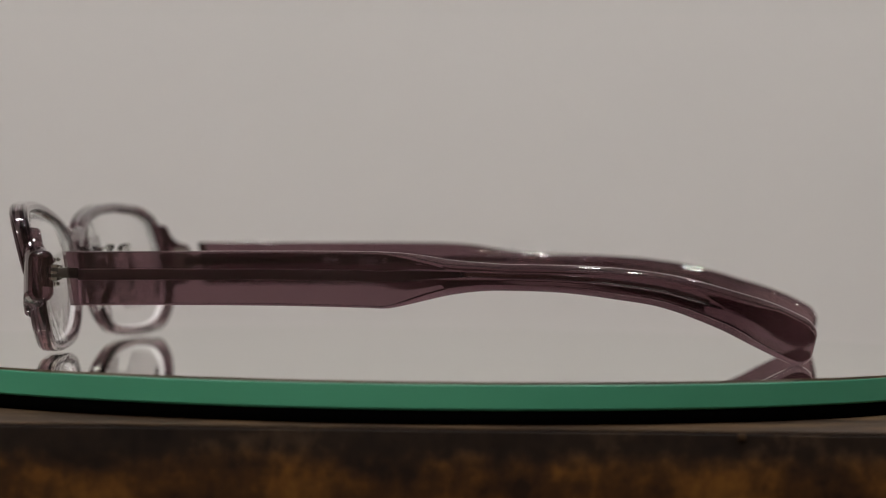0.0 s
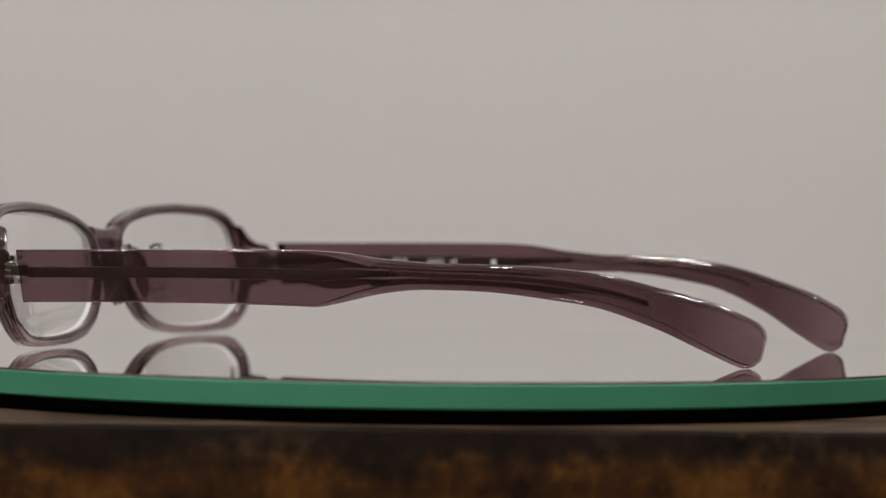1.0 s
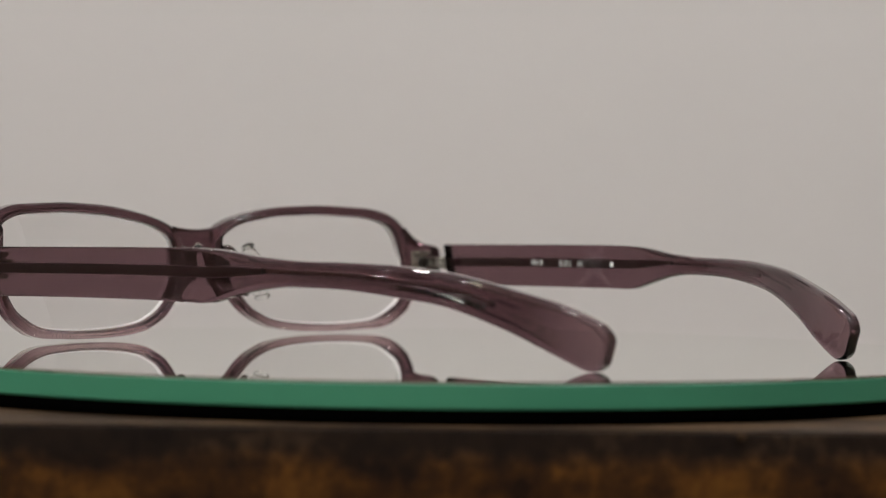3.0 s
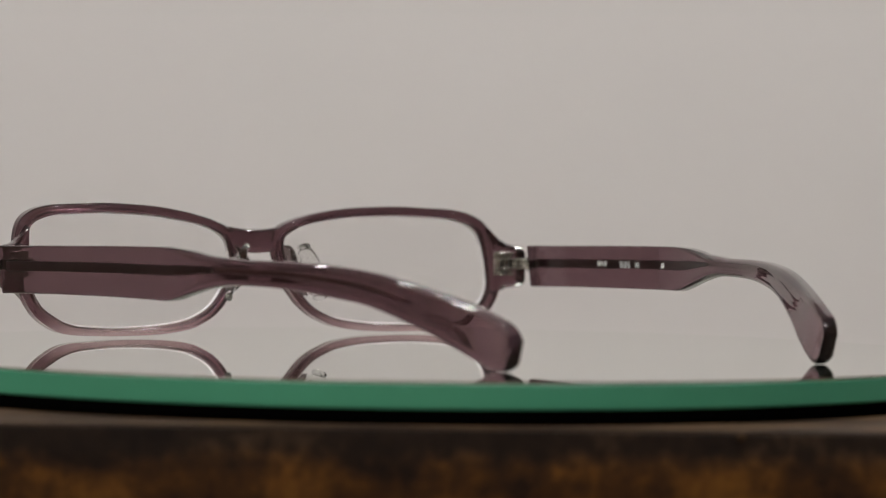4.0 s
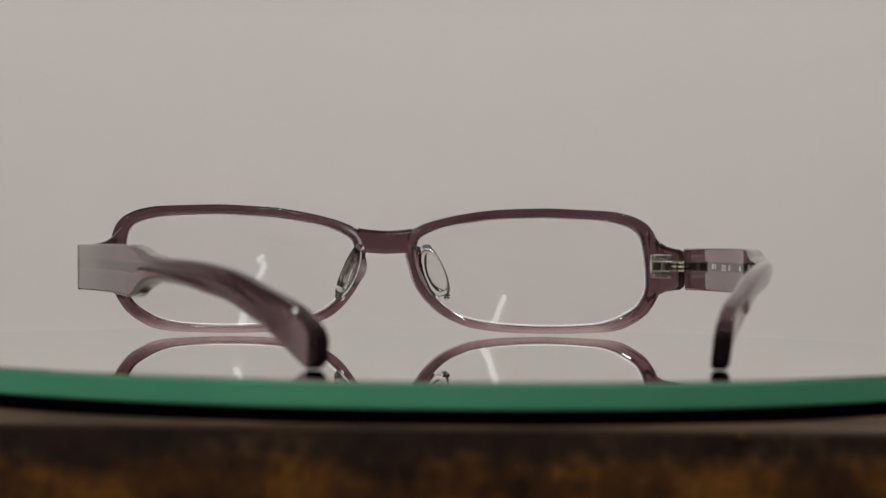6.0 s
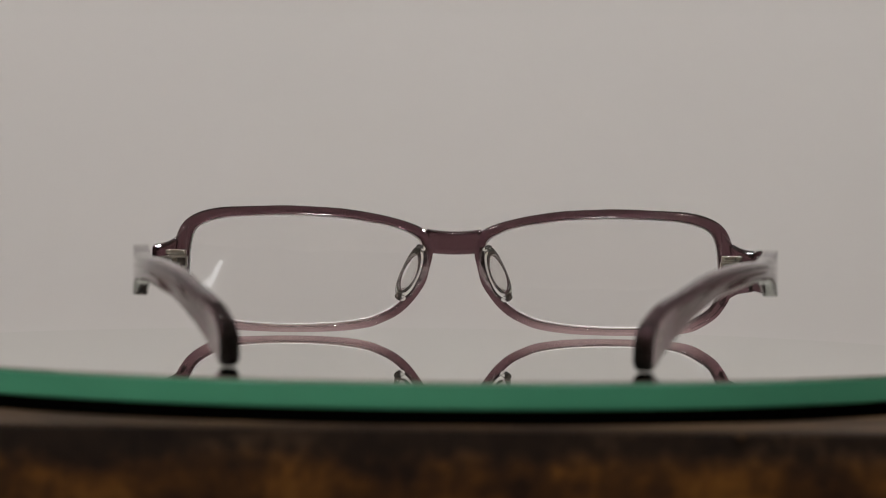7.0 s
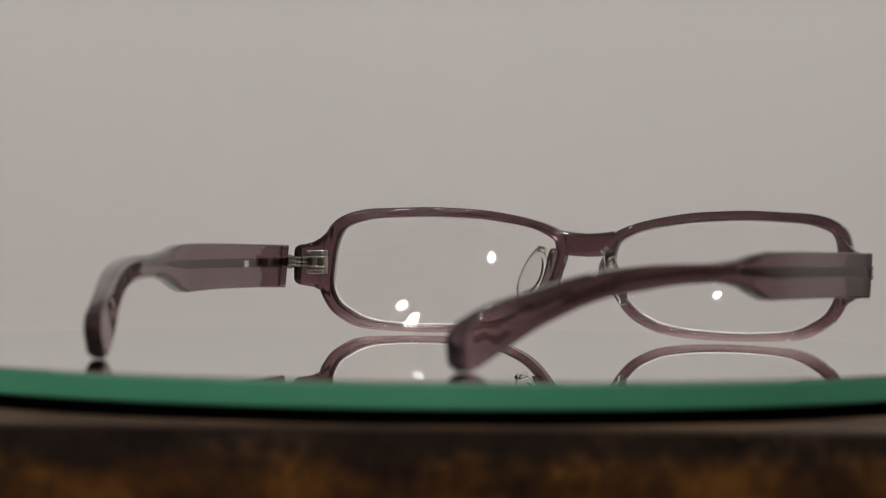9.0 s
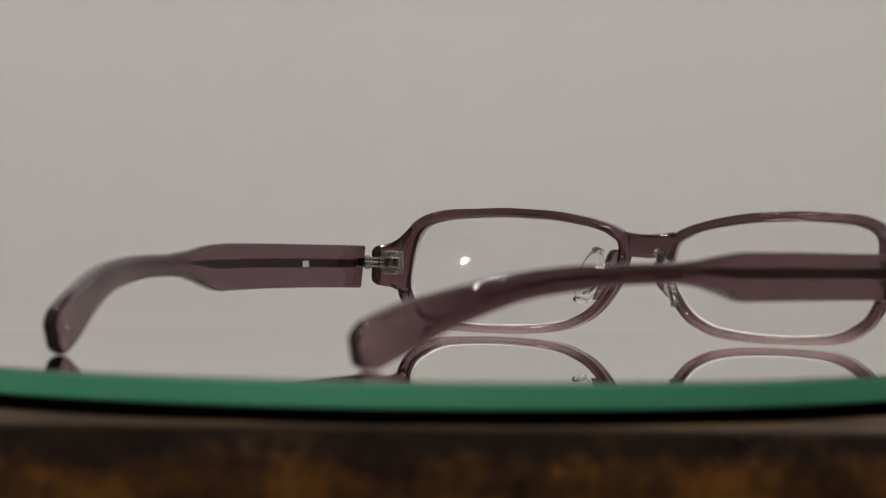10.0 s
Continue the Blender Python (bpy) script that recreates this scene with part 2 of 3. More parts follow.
# ---- spectacles ----
SHIFT = 3.8            # how far the bridge stands from the turntable's axis, mm
LEAN = 0.28            # how far the upper front and the lenses lean, mm per mm of height
LOW_LEAN = 0.15        # the same for the lower rims


def front_y(x, z):
    return 77.0 - 0.0014 * x * x + (LEAN if z > 15.0 else LOW_LEAN) * (z - 15.0)


# One eye, seen from behind, in mm from the bridge's middle and from the glass.
HOLE = [(7.6, 21.7), (8.6, 22.8), (10.2, 23.7), (12.4, 24.7), (15.6, 25.6), (19.6, 26.3), (26, 27.2), (32.6, 27.6), (39.2, 27.8),
        (45.8, 27.6), (52.4, 27.2), (56.3, 26.4), (59.1, 25.3), (60.6, 23.7), (61.2, 21.5), (61.5, 18.5), (61.5, 14.9), (61.3, 10.8),
        (59.8, 7.67), (58.4, 6.28), (56.7, 5.22), (54, 3.8), (50, 2.7), (44, 2.2), (39, 2.05), (32.6, 2.15), (26, 2.6),
        (20.3, 3.5), (17.0, 4.7), (14.3, 6.1), (12.1, 8.0), (9.9, 10.7), (8.3, 13.2), (7.5, 16.1), (7.1, 18.7)]
RIM = [(5, 22.95), (7, 24.75), (10, 25.95), (13, 26.85), (16, 27.65), (20, 28.45), (26, 29.25), (32.6, 29.65), (39.2, 29.85),
       (45.8, 29.65), (52.4, 29.35), (58, 28.65), (61.6, 26.85), (63.4, 24.25), (65, 22.35), (65.4, 18.5), (65, 14.5), (64.6, 10.6),
       (62.5, 7.1), (60.9, 5.1), (59.1, 3.5), (56.1, 1.7), (52.2, 1.0), (46, 0.6), (39, 0.4), (32.6, 0.45), (26, 0.75),
       (20.4, 1.5), (16.3, 2.8), (13.0, 4.6), (10.3, 6.8), (8.1, 9.4), (6.4, 12.6), (5.6, 15.7), (5, 19.3)]


def rounded(half_w, half_h, corner, n=4):
    """A rounded rectangle as (u, v) pairs."""
    out = []
    for cx, cy, a0 in ((1, 1, 0), (-1, 1, 90), (-1, -1, 180), (1, -1, 270)):
        for k in range(n + 1):
            a = radians(a0 + 90 * k / n)
            out.append((cx * (half_w - corner) + corner * math.cos(a), cy * (half_h - corner) + corner * math.sin(a)))
    return out


def eye_rim(bm, side):
    count = 240
    hole = catmull([(x, z, 0) for x, z in HOLE], count, True)
    # match each point of the hole with the nearest part of the outer line
    rim = catmull([(x, z, 0) for x, z in RIM], 960, True)
    outs, wide = [], []
    for k, h in enumerate(hole):
        t = (hole[(k + 3) % count] - hole[k - 3]).normalized()
        out = Vector((-t.y, t.x, 0))
        best = min(rim, key=lambda p: abs((p - h).dot(t)) + (100 if (p - h).dot(out) < 0 else 0) + 0.05 * (p - h).length)
        outs.append(out)
        wide.append(max(1.0, min(5.0, (best - h).length)))
    near = range(-6, 7)
    vs = []
    for k, h in enumerate(hole):
        w = sum(wide[(k + j) % count] for j in near) / len(near)
        out = sum((outs[(k + j) % count] for j in near), Vector((0, 0, 0))).normalized()
        ring = []
        for u, v in rounded(w / 2, 1.8, min(w / 2, 1.8) * 0.5, 1):
            p = h + out * (w / 2 + u)
            ring.append(bm.verts.new(Vector((p.x * side, front_y(p.x, p.y) + v, p.y)) * MM))
        vs.append(ring)
    n = len(vs[0])
    for i in range(count):
        a, b = vs[i], vs[(i + 1) % count]
        for k in range(n):
            bm.faces.new((a[k], a[(k + 1) % n], b[(k + 1) % n], b[k]))


def block_path(bm, stations, corner=0.45):
    """A rounded bar through stations (x, y, z, half height, half depth) in mm, cut square to x."""
    loops = []
    for x, y, z, hh, hd in stations:
        loops.append([Vector((x, y + v, z + u)) * MM for u, v in rounded(hh, hd, min(hh, hd) * corner * 1.6, 3)])
    loft(bm, loops)


def front_frame(parent):
    bm = bmesh.new()
    for side in (1, -1):
        eye_rim(bm, side)
        # endpiece that wraps back to the hinge
        st = []
        for x, dy, z, hh, hd in ((62.1, 0.0, 16.3, 8.6, 1.6), (63.2, -0.1, 16.2, 7.5, 1.8), (64.4, -0.3, 16.0, 6.4, 2.0), (66.0, -0.8, 15.9, 5.4, 2.3), (67.6, -1.4, 15.8, 5.0, 2.5), (68.9, -1.9, 15.8, 4.8, 2.5), (69.6, -2.2, 15.8, 4.3, 2.0)):
            st.append((x * side, front_y(x, z) + dy, z, hh, hd))
        block_path(bm, st)
    st = []
    for k in range(33):
        x = -6.4 + 12.8 * k / 32
        a = abs(x) / 6.4
        top = 24.2 + 0.6 * a * a
        low = 18.7 + 0.25 * a + 0.55 * a ** 6
        z = (top + low) / 2
        deep = 1.35 + 0.32 * a ** 3
        st.append((x, front_y(x, z) - 0.35 * (1 - a * a), z, (top - low) / 2, deep))
    block_path(bm, st, 0.5)
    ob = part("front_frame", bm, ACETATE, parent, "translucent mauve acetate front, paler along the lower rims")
    r = ob.modifiers.new("Remesh", "REMESH")
    r.mode, r.voxel_size, r.use_smooth_shade = "VOXEL", 0.00013, True
    sm = ob.modifiers.new("Smooth", "SMOOTH")
    sm.factor, sm.iterations = 0.5, 3
    return ob


# Half width of the spectacles along the temple, and its upper and lower edges, in mm.
CENTRE = {-1: [(-80, 40.0), (-73.5, 42.0), (-64, 47.3), (-45, 55.0), (-30, 60.3), (-6, 65.2), (38.6, 70.0), (65, 71.6), (80, 73.0)],
          1: [(-80, 30.0), (-76, 32.4), (-64, 40.0), (-45, 50.0), (-30, 57.5), (0, 65.3), (10, 66.6), (33, 67.6), (55, 69.2), (65, 70.3), (80, 71.8)]}
TEMPLE = [
          (64.4, 19.9, 62.7, 10.1), (43.8, 20.2, 43.3, 10.5), (22.8, 20.5, 22.7, 10.7), (8.2, 20.6, 8.1, 10.8), (3.4, 20.5, 3.6, 10.8),
          (-0.2, 20.3, -0.0, 11.5), (-4.3, 19.8, -4.1, 12.6), (-8.5, 19.2, -8.3, 13.6), (-13.7, 18.8, -13.3, 14.3), (-18.9, 18.5, -18.4, 14.5),
          (-29.3, 18.4, -28.8, 14.2), (-39.8, 17.9, -38.8, 13.0), (-50.4, 16.5, -47.8, 11.2), (-61.1, 13.7, -57.4, 7.3), (-68.6, 11.4, -65.0, 3.6),
          (-74.6, 8.7, -70.8, 0.8), (-76.1, 7.5, -73.0, 0.1), (-76.8, 6.5, -74.5, 0.35), (-77.0, 5.5, -75.9, 1.3)]


def centre_x(y, side):
    ys, xs = zip(*CENTRE[side])
    return float(np.interp(y, ys, xs))


def smooth_centre(y, side):
    return sum(centre_x(y + d, side) for d in (-12, -8, -4, 0, 4, 8, 12)) / 7


def temple_sections(count, side):
    # the two temples do not stand quite alike
    rise, reach = (0.6, 0.0) if side < 0 else (1.0, 2.0)

    def shifted(y, z):
        return (y - reach * min(1.0, max(0.0, (-y - 20) / 50)), z + rise * min(1.0, max(0.0, (z - 1.5) / 6)), 0)
    top = [shifted(a, b) for a, b, c, d in TEMPLE]
    # the lower edge of one temple is cut fuller along the bow
    full = 0.0 if side > 0 else 1.0
    low = [(y, z - full * float(np.interp(y, (-70, -60, -42, -6, 25, 60), (0, 0.4, 1.0, 1.0, 0.4, 0.3))), w) for y, z, w in (shifted(c, d) for a, b, c, d in TEMPLE)]
    out = []
    n = len(TEMPLE) - 1
    for k in range(count):
        s = k / (count - 1) * n
        i = min(int(s), n - 1)
        f = s - i

        def at(line):
            p = [Vector(line[min(max(i + j - 1, 0), n)]) for j in range(4)]
            return 0.5 * (2 * p[1] + (p[2] - p[0]) * f + (2 * p[0] - 5 * p[1] + 4 * p[2] - p[3]) * f * f + (3 * p[1] - p[0] - 3 * p[2] + p[3]) * f ** 3)
        out.append((at(top), at(low)))
    return out


def temple(parent, side):
    bm = bmesh.new()
    loops, ovals = [], []
    secs = temple_sections(110, side)
    for k, (t, l) in enumerate(secs):
        mid = (t + l) / 2
        half = (t - l) / 2
        h = half.length
        thick = 1.6 + 0.25 * max(0.0, -mid.x / 70.0)
        if k > 106:
            thick *= (0.97, 0.9, 0.78, 0.55)[k - 106]
        x = smooth_centre(mid.x, side)
        loop = []
        # a flat bar with narrow chamfers in front, an oval bow towards the ear, a flat paddle at the tip
        oval = min(1.0, max(0.0, (6.0 - mid.x) / 16.0)) * min(1.0, max(0.0, (mid.x + 69.0) / 9.0))
        oval = oval * oval * (3 - 2 * oval)
        ovals.append(oval)
        paddle = min(1.0, max(0.0, (-60.0 - mid.x) / 7.0))
        flat = rounded(h, thick, 0.42 + 0.25 * oval + 0.7 * paddle, 6)
        bent = []
        for j, (u, v) in enumerate(flat):
            a = radians(90 * (j // 7) + 90 * (j % 7 + 0.5) / 7)
            bent.append((u + oval * 0.38 * (h * math.cos(a) - u), v + oval * 0.38 * (thick * 1.35 * math.sin(a) - v)))
        # small added ridge that catches a bright line for the wire inside
        glint_ridge = 0.3 * oval * min(1.0, max(0.0, (mid.x + 58.0) / 4.0))
        lift = 0.3 + 0.4 * min(1.0, max(0.0, (mid.x + 20) / 20))
        outer = [(lift + q, thick + oval * 0.12 + glint_ridge * w) for q, w in ((0.75, 0.0), (0.4, 0.45), (0.0, 1.0), (-0.4, 0.45), (-0.75, 0.0))]
        inner = [(q, -thick - oval * 0.12) for q in (-0.6, -0.3, 0.0, 0.3, 0.6)]
        for u, v in bent[:7] + outer + bent[7:21] + inner + bent[21:]:
            p = mid + half * (u / h)
            if k == 0 and v > 0:
                p = p - Vector((1.4, 0, 0))
            loop.append(Vector(((x + v) * side, p.x, p.y)) * MM)
        loops.append(loop)
    loft(bm, loops, crisp=(0, 6, 12, 18, 19, 25, 31, 37), soft_rings={k for k, o in enumerate(ovals) if o > 0.9})
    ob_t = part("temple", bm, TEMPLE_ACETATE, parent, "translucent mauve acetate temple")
    # core wire laid inside
    mids = [(t.x + l.x) / 2 for t, l in reversed(secs)]
    heights = [(t.y + l.y) / 2 for t, l in reversed(secs)]

    def core(name, y0, y1, count, size, thick, mat, label):
        rings = []
        for k in range(count):
            y = y0 + (y1 - y0) * k / (count - 1)
            z = float(np.interp(y, mids, heights)) + 0.3 + 0.4 * min(1.0, max(0.0, (y + 20) / 20))
            rings.append([Vector(((smooth_centre(y, side) + v) * side, y, z + u)) * MM for u, v in rounded(size(y), thick, 0.25, 3)])
        part(name, loft(bmesh.new(), rings), mat, ob_t, label)
    core("core_band", 60.8, -10.0, 40, lambda y: 1.05 if y > 0 else 0.4 + 0.065 * (y + 10), 0.85, CORE, "dark metal core band")
    core("core_wire", -10.1, -56.0, 30, lambda y: 0.42, 0.9, WIRE, "bright metal core wire")
    prints(ob_t, side)
    return ob_t


def lettering(name, words, size, at, right, up, mat, parent):
    """Raised letters of the built-in font, or plain bars, laid on a face."""
    cu = bpy.data.curves.new(name, "FONT")
    cu.body, cu.size, cu.extrude = words, size, 0.00001
    tmp = bpy.data.objects.new(name, cu)
    me = bpy.data.meshes.new_from_object(tmp)
    bpy.data.objects.remove(tmp)
    r, u = Vector(right), Vector(up)
    n = r.cross(u)
    m = Matrix((r, u, n)).transposed().to_4x4()
    m.translation = at
    me.transform(m @ Matrix.Diagonal((0.66, 1, 1, 1)))
    me.materials.clear()
    me.materials.append(mat)
    ob = new(name, me)
    ob.parent = parent
    return ob


def bar(name, at, right, up, w, h, mat, parent):
    """A plain printed bar; at is its lower left corner."""
    r, u, a = Vector(right), Vector(up), Vector(at)
    n = r.cross(u) * 0.00002
    bm = bmesh.new()
    loft(bm, [[a, a + r * w, a + r * w + u * h, a + u * h], [a + n, a + r * w + n, a + r * w + u * h + n, a + u * h + n]])
    return part(name, bm, mat, parent, "white printed mark", False)


def print_place(y, z, side, up=0.0):
    """A point on the inner face of a temple."""
    return Vector(((smooth_centre(y, side) - 1.64 - up) * side, y, z)) * MM


def prints(ob, side):
    up = (0, 0, 1)
    if side > 0:
        a, b = print_place(36.0, 16.5, side), print_place(0.0, 16.5, side)
        right = (b - a).normalized()
        for y in (34.2, 33.7, 33.2, 32.5, 31.6, 31.1):
            bar("print", print_place(y, 16.7, side, 0.06), right, up, 0.26 * MM, 1.1 * MM, INK, ob)
        lettering("print", "55", 1.9 * MM, print_place(25.6, 16.5, side, 0.08), right, up, INK, ob)
        at = print_place(23.9, 16.5, side, 0.08)
        for dx, dz, w, h in ((0, 0, 0.8, 0.16), (0, 1.1, 0.8, 0.16), (0, 0, 0.16, 1.26), (0.64, 0, 0.16, 1.26)):
            bar("print", at + Vector(right) * dx * MM + Vector(up) * dz * MM, right, up, w * MM, h * MM, INK, ob)
        lettering("print", "15", 1.9 * MM, print_place(22.9, 16.5, side, 0.08), right, up, INK, ob)
        lettering("print", "141", 1.9 * MM, print_place(19.9, 16.5, side, 0.08), right, up, INK, ob)
        for y in (9.6, 9.0):
            bar("print", print_place(y, 16.7, side, 0.08), right, up, 0.42 * MM, 1.1 * MM, INK, ob)
    else:
        a, b = print_place(30.0, 15.9, side), print_place(45.0, 15.9, side)
        right = (b - a).normalized()
        for y, w in ((37.3, 0.6), (38.1, 0.5), (38.9, 0.35), (39.4, 0.35)):
            bar("print", print_place(y, 15.6, side, 0.04), right, up, w * MM, 1.4 * MM, INK, ob)


def hinge(parent, side):
    y0 = front_y(66, 16.4) - 2.9
    mid = 16.5

    def steel(name, mat, boxes, label, owner):
        bm = bmesh.new()
        for x0, x1, a, b, z0, z1, r in boxes:
            box(bm, (x0 * MM, (y0 + a) * MM, (mid + z0) * MM), (x1 * MM, (y0 + b) * MM, (mid + z1) * MM), r * MM)
        for v in bm.verts:
            v.co.x *= side
        return part(name, bm, mat, owner, label)
    plate = steel("hinge_plate", STEEL, ((61.9, 66.6, -0.4, 0.5, -2.8, 2.8, 0.15),), "bright steel hinge plate", parent)
    for s in (1, -1):
        lo, hi = sorted((s * 1.75, s * 2.85))
        steel("bracket", STEEL, ((62.2, 66.4, -1.5, -0.35, lo, hi, 0.2), (65.4, 66.6, -1.9, -1.4, lo + 0.2, hi - 0.2, 0.12), (62.3, 63.2, -1.9, -1.4, lo + 0.2, hi - 0.2, 0.12)), "stepped steel bracket", plate)
        lo, hi = sorted((s * 0.95, s * 1.35))
        steel("rail", STEEL, ((61.5, 67.6, -2.2, -0.3, lo, hi, 0.1),), "bright steel rail", plate)
    steel("rail_end", STEEL, ((61.5, 62.0, -2.2, -0.3, -0.95, 0.95, 0.1),), "bright end of the rails", plate)
    steel("spring_box", DARK_STEEL, ((62.1, 66.3, -1.2, -0.35, -0.93, 0.93, 0.15),), "dark steel spring housing", plate)
    steel("piston", STEEL, ((63.8, 65.2, -1.6, -1.15, -0.9, 0.9, 0.12),), "bright spring piston", plate)
    # fork from the housing to the temple
    fork = None
    for z, half, mat in ((0.0, 0.3, STEEL), (0.95, 0.28, STEEL), (-0.95, 0.28, STEEL), (0.47, 0.16, DARK_STEEL), (-0.47, 0.16, DARK_STEEL)):
        bm = bmesh.new()
        loops = []
        for x, y in ((66.0, y0 - 1.0), (68.4, y0 - 1.5), (69.7, y0 - 2.4), (70.5, y0 - 3.8), (70.7, 64.2)):
            loops.append([Vector(((x + v) * side, y, mid + z + u)) * MM for u, v in rounded(half, 0.7 if mat is STEEL else 0.5, 0.12, 2)])
        loft(bm, loops)
        leaf = part("leaf", bm, mat, fork or parent, "steel hinge leaf")
        if fork is None:
            fork = leaf
            leaf.name = "hinge_fork"
    steel("shank", DARK_STEEL, ((70.0, 71.4, 61.0 - y0, 65.0 - y0, -1.0, 1.0, 0.2),), "dark steel shank", fork)
    # barrels stacked round the screw
    knuckle = None
    for z in (-1.15, -0.57, 0.0, 0.57, 1.15):
        bm = bmesh.new()
        outer = abs(z) != 0.57
        r = 1.0 if outer else 0.8
        bmesh.ops.create_cone(bm, cap_ends=True, segments=24, radius1=r * MM, radius2=r * MM, depth=0.5 * MM, matrix=Matrix.Translation((70.3 * MM * side, 65.6 * MM, (mid + z) * MM)))
        barrel = part("barrel", bm, STEEL if outer else DARK_STEEL, knuckle or parent, "steel hinge barrel", False)
        if knuckle is None:
            knuckle = barrel
            barrel.name = "hinge_knuckle"
    bm = bmesh.new()
    bmesh.ops.create_cone(bm, cap_ends=True, segments=16, radius1=0.55 * MM, radius2=0.55 * MM, depth=3.3 * MM)
    screw = part("screw", bm, DARK_STEEL, knuckle, "dark hinge screw")
    screw.location = Vector((70.3 * side, 65.6, mid)) * MM
    if side < 0:
        # the lens is focused on this hinge
        cam.data.dof.focus_object = screw
    return plate


def nose_pad(parent, side):
    """A clear oval pad with a raised lip, standing on a curved rib along the rim."""
    bm = bmesh.new()
    m = Matrix.Translation((9.9 * side, 69.6, 14.6)) @ Matrix.Rotation(radians(-22) * side, 4, "Y") @ Matrix.Rotation(radians(36) * side, 4, "Z")
    rings = []
    for f, x in ((0.001, 0.2), (0.45, 0.25), (0.62, 0.35), (0.72, 0.7), (0.85, 0.95), (0.97, 0.75), (1.0, 0.2), (0.97, -0.5), (0.8, -0.85), (0.5, -1.0), (0.001, -1.05)):
        ring = []
        for k in range(40):
            a = 2 * math.pi * k / 40
            z = 6.4 * math.sin(a) * f
            y = (3.0 - 0.35 * math.sin(a)) * math.cos(a) * f
            ring.append(m @ Vector((x * side, y - 0.012 * z * z, z)) * MM)
        rings.append(ring)
    loft(bm, rings)
    pad = part("nose_pad", bm, CLEAR, parent, "clear resin nose pad")
    # the thick clear ends of the pad
    for f, size in ((-1, 1.0), (1, 0.85)):
        bm = bmesh.new()
        bmesh.ops.create_uvsphere(bm, u_segments=20, v_segments=12, radius=1.0, matrix=m.copy() @ Matrix.Translation((-0.2 * side, -0.5, f * 6.2)) @ Matrix.Diagonal((1.0 * size, 1.9 * size, 0.85 * size, 1)))
        bmesh.ops.scale(bm, vec=(MM, MM, MM), verts=bm.verts)
        part("pad_end", bm, CLEAR, pad, "thick clear end of the pad")
    # the rib that carries it
    bm = bmesh.new()
    loops = []
    for k in range(25):
        f = k / 24
        z = 20.6 - 11.6 * f
        x0 = 6.3 + 0.6 * math.sin(f * 1.5) + 3.3 * f * f
        x1 = 7.3 + 3.4 * f - 2.2 * math.sin(math.pi * f)
        half = 0.35 + 0.65 * math.sin(math.pi * f)
        back = 74.2 + 0.28 * (z - 15)
        front = back - (back - 70.4) * (0.15 + 0.85 * math.sin(math.pi * f) ** 0.6)
        loops.append([Vector(p) * MM for p in (((x0 - half) * side, back, z), ((x0 + half) * side, back, z), ((x1 + half) * side, (back + front) / 2 - 0.3, z), ((x1 + half * 0.8) * side, front, z), ((x1 - half * 0.8) * side, front - 0.1, z), ((x0 - half * 0.6) * side, (back + front) / 2 + 0.2, z))])
    loft(bm, loops)
    part("pad_rib", bm, RIB, pad, "clear brownish rib of the pad")
    return pad


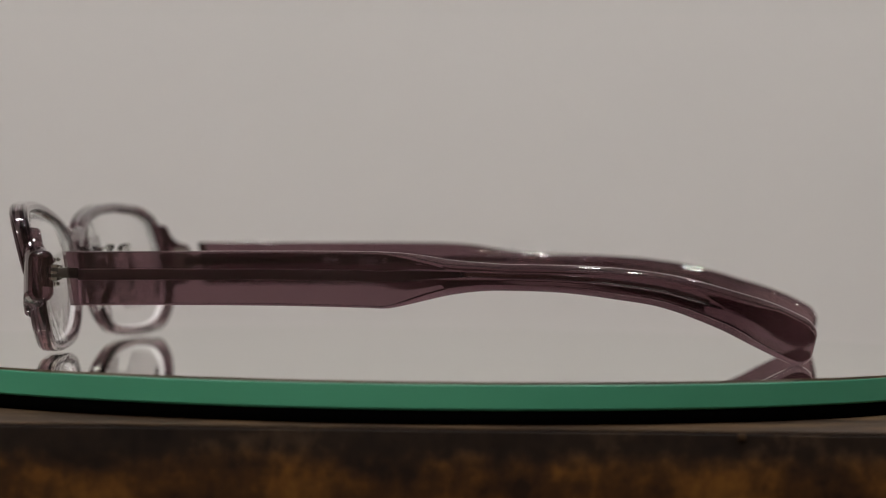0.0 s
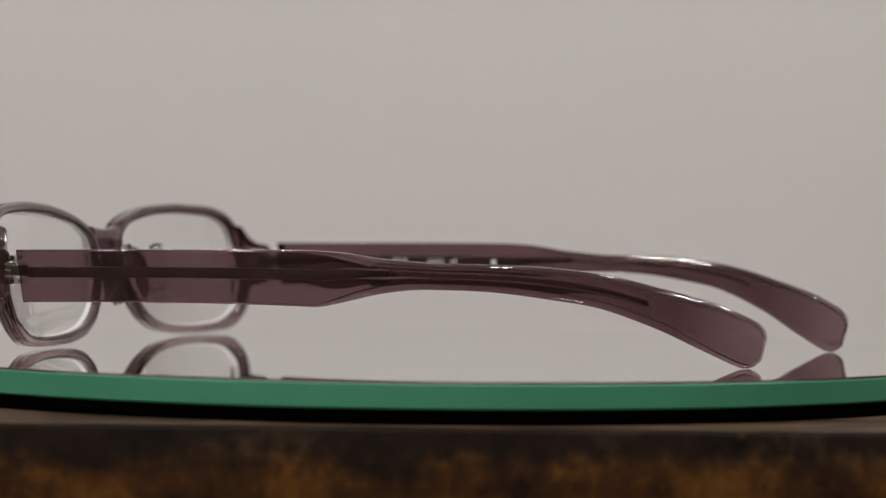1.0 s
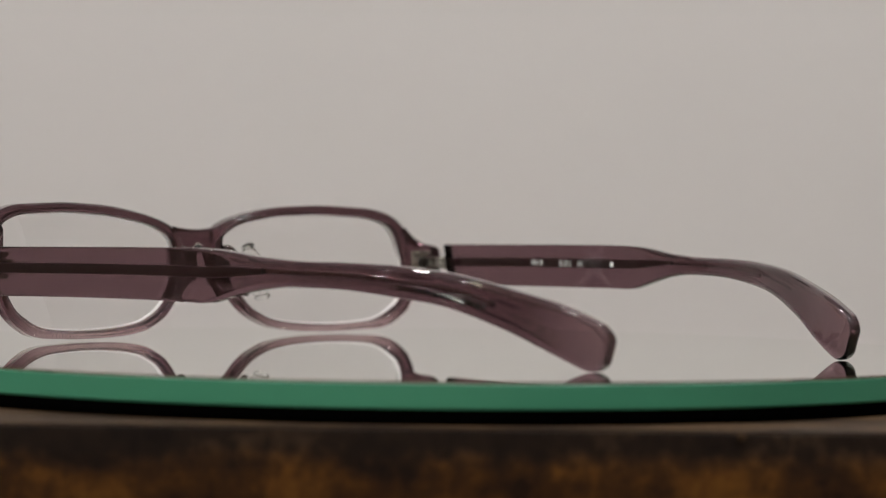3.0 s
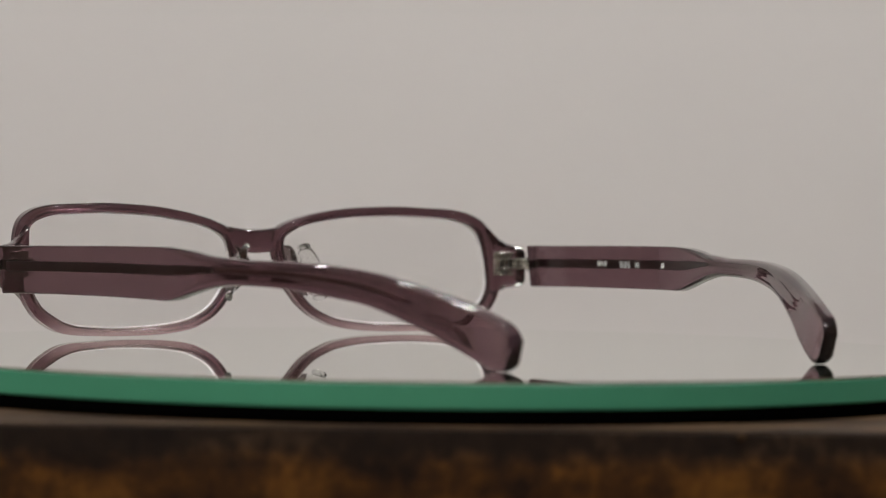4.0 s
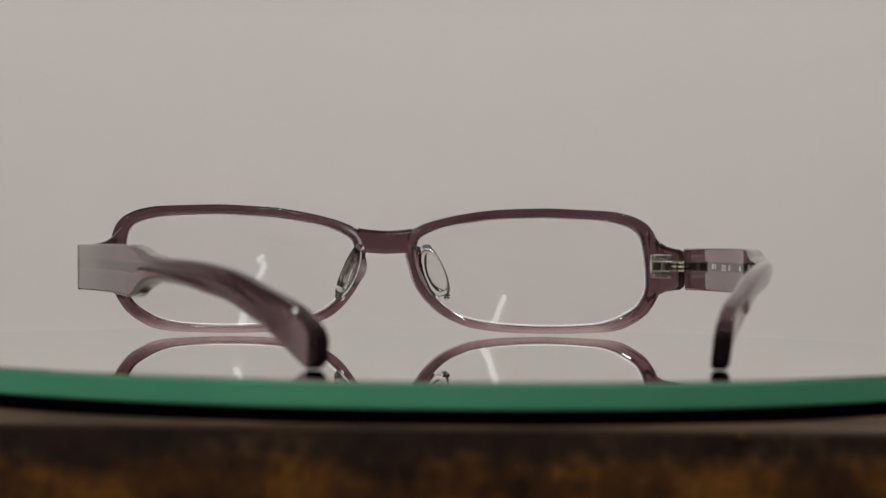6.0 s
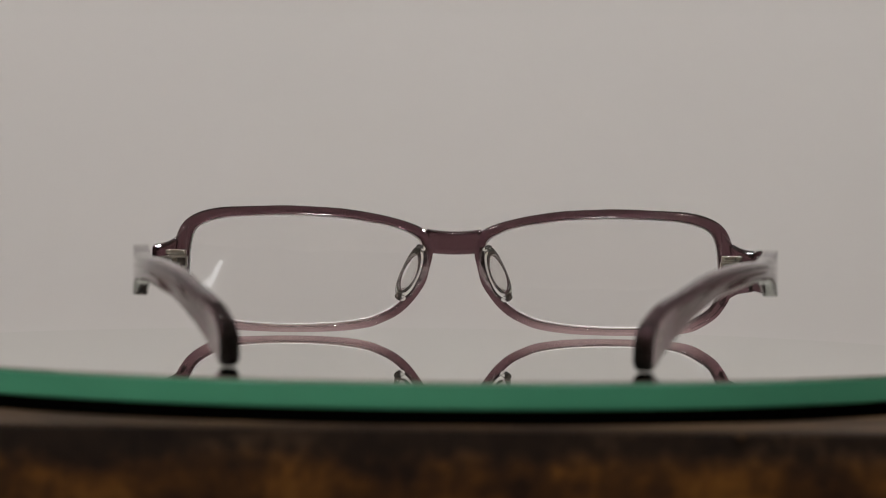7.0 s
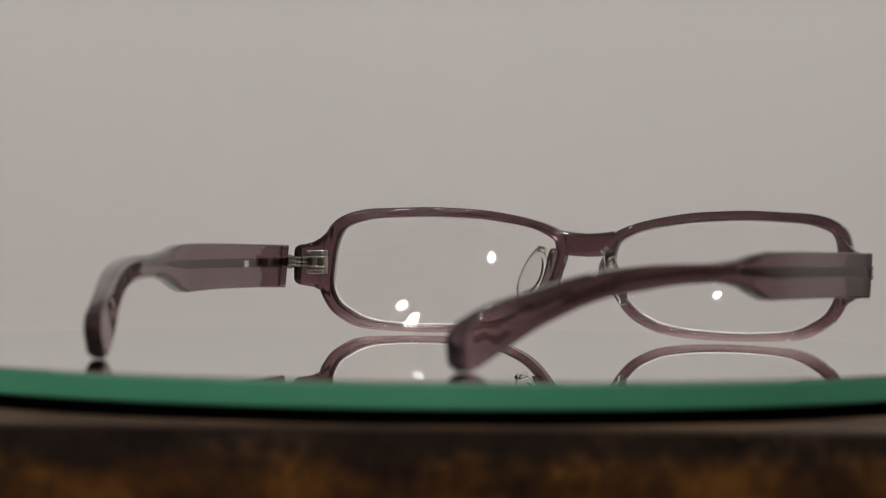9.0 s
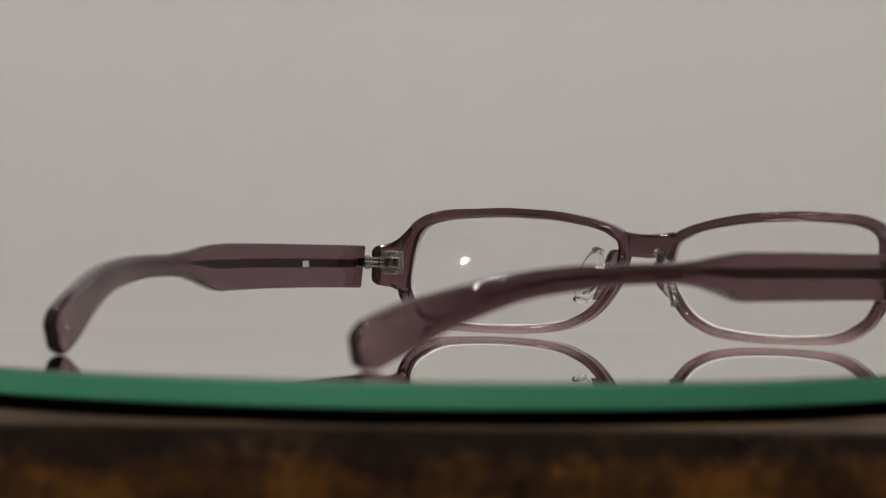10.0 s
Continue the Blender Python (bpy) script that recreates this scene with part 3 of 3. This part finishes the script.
def lens(parent, side):
    bm = bmesh.new()
    hole = catmull([(x, z, 0) for x, z in HOLE], 96, True)
    mid = Vector((34.5, 15.1, 0))
    rings_f, rings_b = [], []
    for f in (1.0, 0.8, 0.6, 0.4, 0.2):
        rf, rb = [], []
        for h in hole:
            p = mid + (h - mid) * f
            p += (h - mid).normalized() * 0.6 * f
            sag = LENS_BOW * (p - mid).length_squared
            y = front_y(34.5, 15.0) + (LEAN if side < 0 else LEAN - 0.057) * (p.y - 15.0) + 1.6 - sag - 0.08 * (p.x - 34.5)
            rf.append(bm.verts.new(Vector((p.x * side, y + 0.5, p.y)) * MM))
            rb.append(bm.verts.new(Vector((p.x * side, y - 0.5, p.y)) * MM))
        rings_f.append(rf)
        rings_b.append(rb)
    yc = front_y(34.5, mid.y) + 1.6
    cf = bm.verts.new(Vector((mid.x * side, yc + 0.5, mid.y)) * MM)
    cb = bm.verts.new(Vector((mid.x * side, yc - 0.5, mid.y)) * MM)
    n = len(hole)
    for rings, c in ((rings_f, cf), (rings_b, cb)):
        for a, b in zip(rings, rings[1:]):
            for k in range(n):
                bm.faces.new((a[k], a[(k + 1) % n], b[(k + 1) % n], b[k]))
        for k in range(n):
            bm.faces.new((rings[-1][k], rings[-1][(k + 1) % n], c))
    for k in range(n):
        bm.faces.new((rings_f[0][k], rings_b[0][k], rings_b[0][(k + 1) % n], rings_f[0][(k + 1) % n]))
    # the cut edge is sharp
    edge = set(rings_f[0]) | set(rings_b[0])
    for e in bm.edges:
        if e.verts[0] in edge and e.verts[1] in edge:
            e.smooth = False
    ob = part("lens", bm, LENS, parent, "clear demo lens")
    ob.visible_shadow = False
    bm = bmesh.new()
    rings = []
    for k, h in enumerate(hole):
        t = (hole[(k + 1) % n] - hole[k - 1]).normalized()
        out = Vector((-t.y, t.x, 0))
        c = h - out * 0.12
        y = front_y(c.x, c.y) + 0.6
        ring = []
        for u, v in ((0.4, 0), (0, 0.6), (-0.16, 0), (0, -0.6)):
            p = c + out * u
            ring.append(bm.verts.new(Vector((p.x * side, y + v, p.y)) * MM))
        rings.append(ring)
    for k in range(n):
        a, b = rings[k], rings[(k + 1) % n]
        for q in range(4):
            bm.faces.new((a[q], a[(q + 1) % 4], b[(q + 1) % 4], b[q]))
    part("bevel", bm, WHITENED_BEVEL, ob, "ground lens bevel, white for the line of light it catches", False).visible_shadow = False
    return ob


LENS_BOW = 0.0042


def spectacles():
    root = tagged(new("spectacles"), "smoky mauve translucent acetate spectacles, open, standing on the mirror", "spectacles")
    front_frame(root)
    for side in (-1, 1):
        temple(root, side)
        lens(root, side)
        nose_pad(root, side)
        hinge(root, side)
    for o in root.children:
        o.location.x = SHIFT * MM
    return root


SPECTACLES = spectacles()


# ---- what turns ----
def turn(t):
    s = (t - 7.0) / 10.0
    return 0.396 - 117.507 * s + 1.90 * s * s - 1.84 * s ** 3


def motions():
    rows = [(k * 0.5, pose(0, 0, 0, 0, 0, turn(k * 0.5))) for k in range(21)]
    walk(SPECTACLES, rows)
    walk(TURNTABLE, [(t, Matrix.Translation((DISC_X, 0, 0)) @ m) for t, m in rows])


motions()
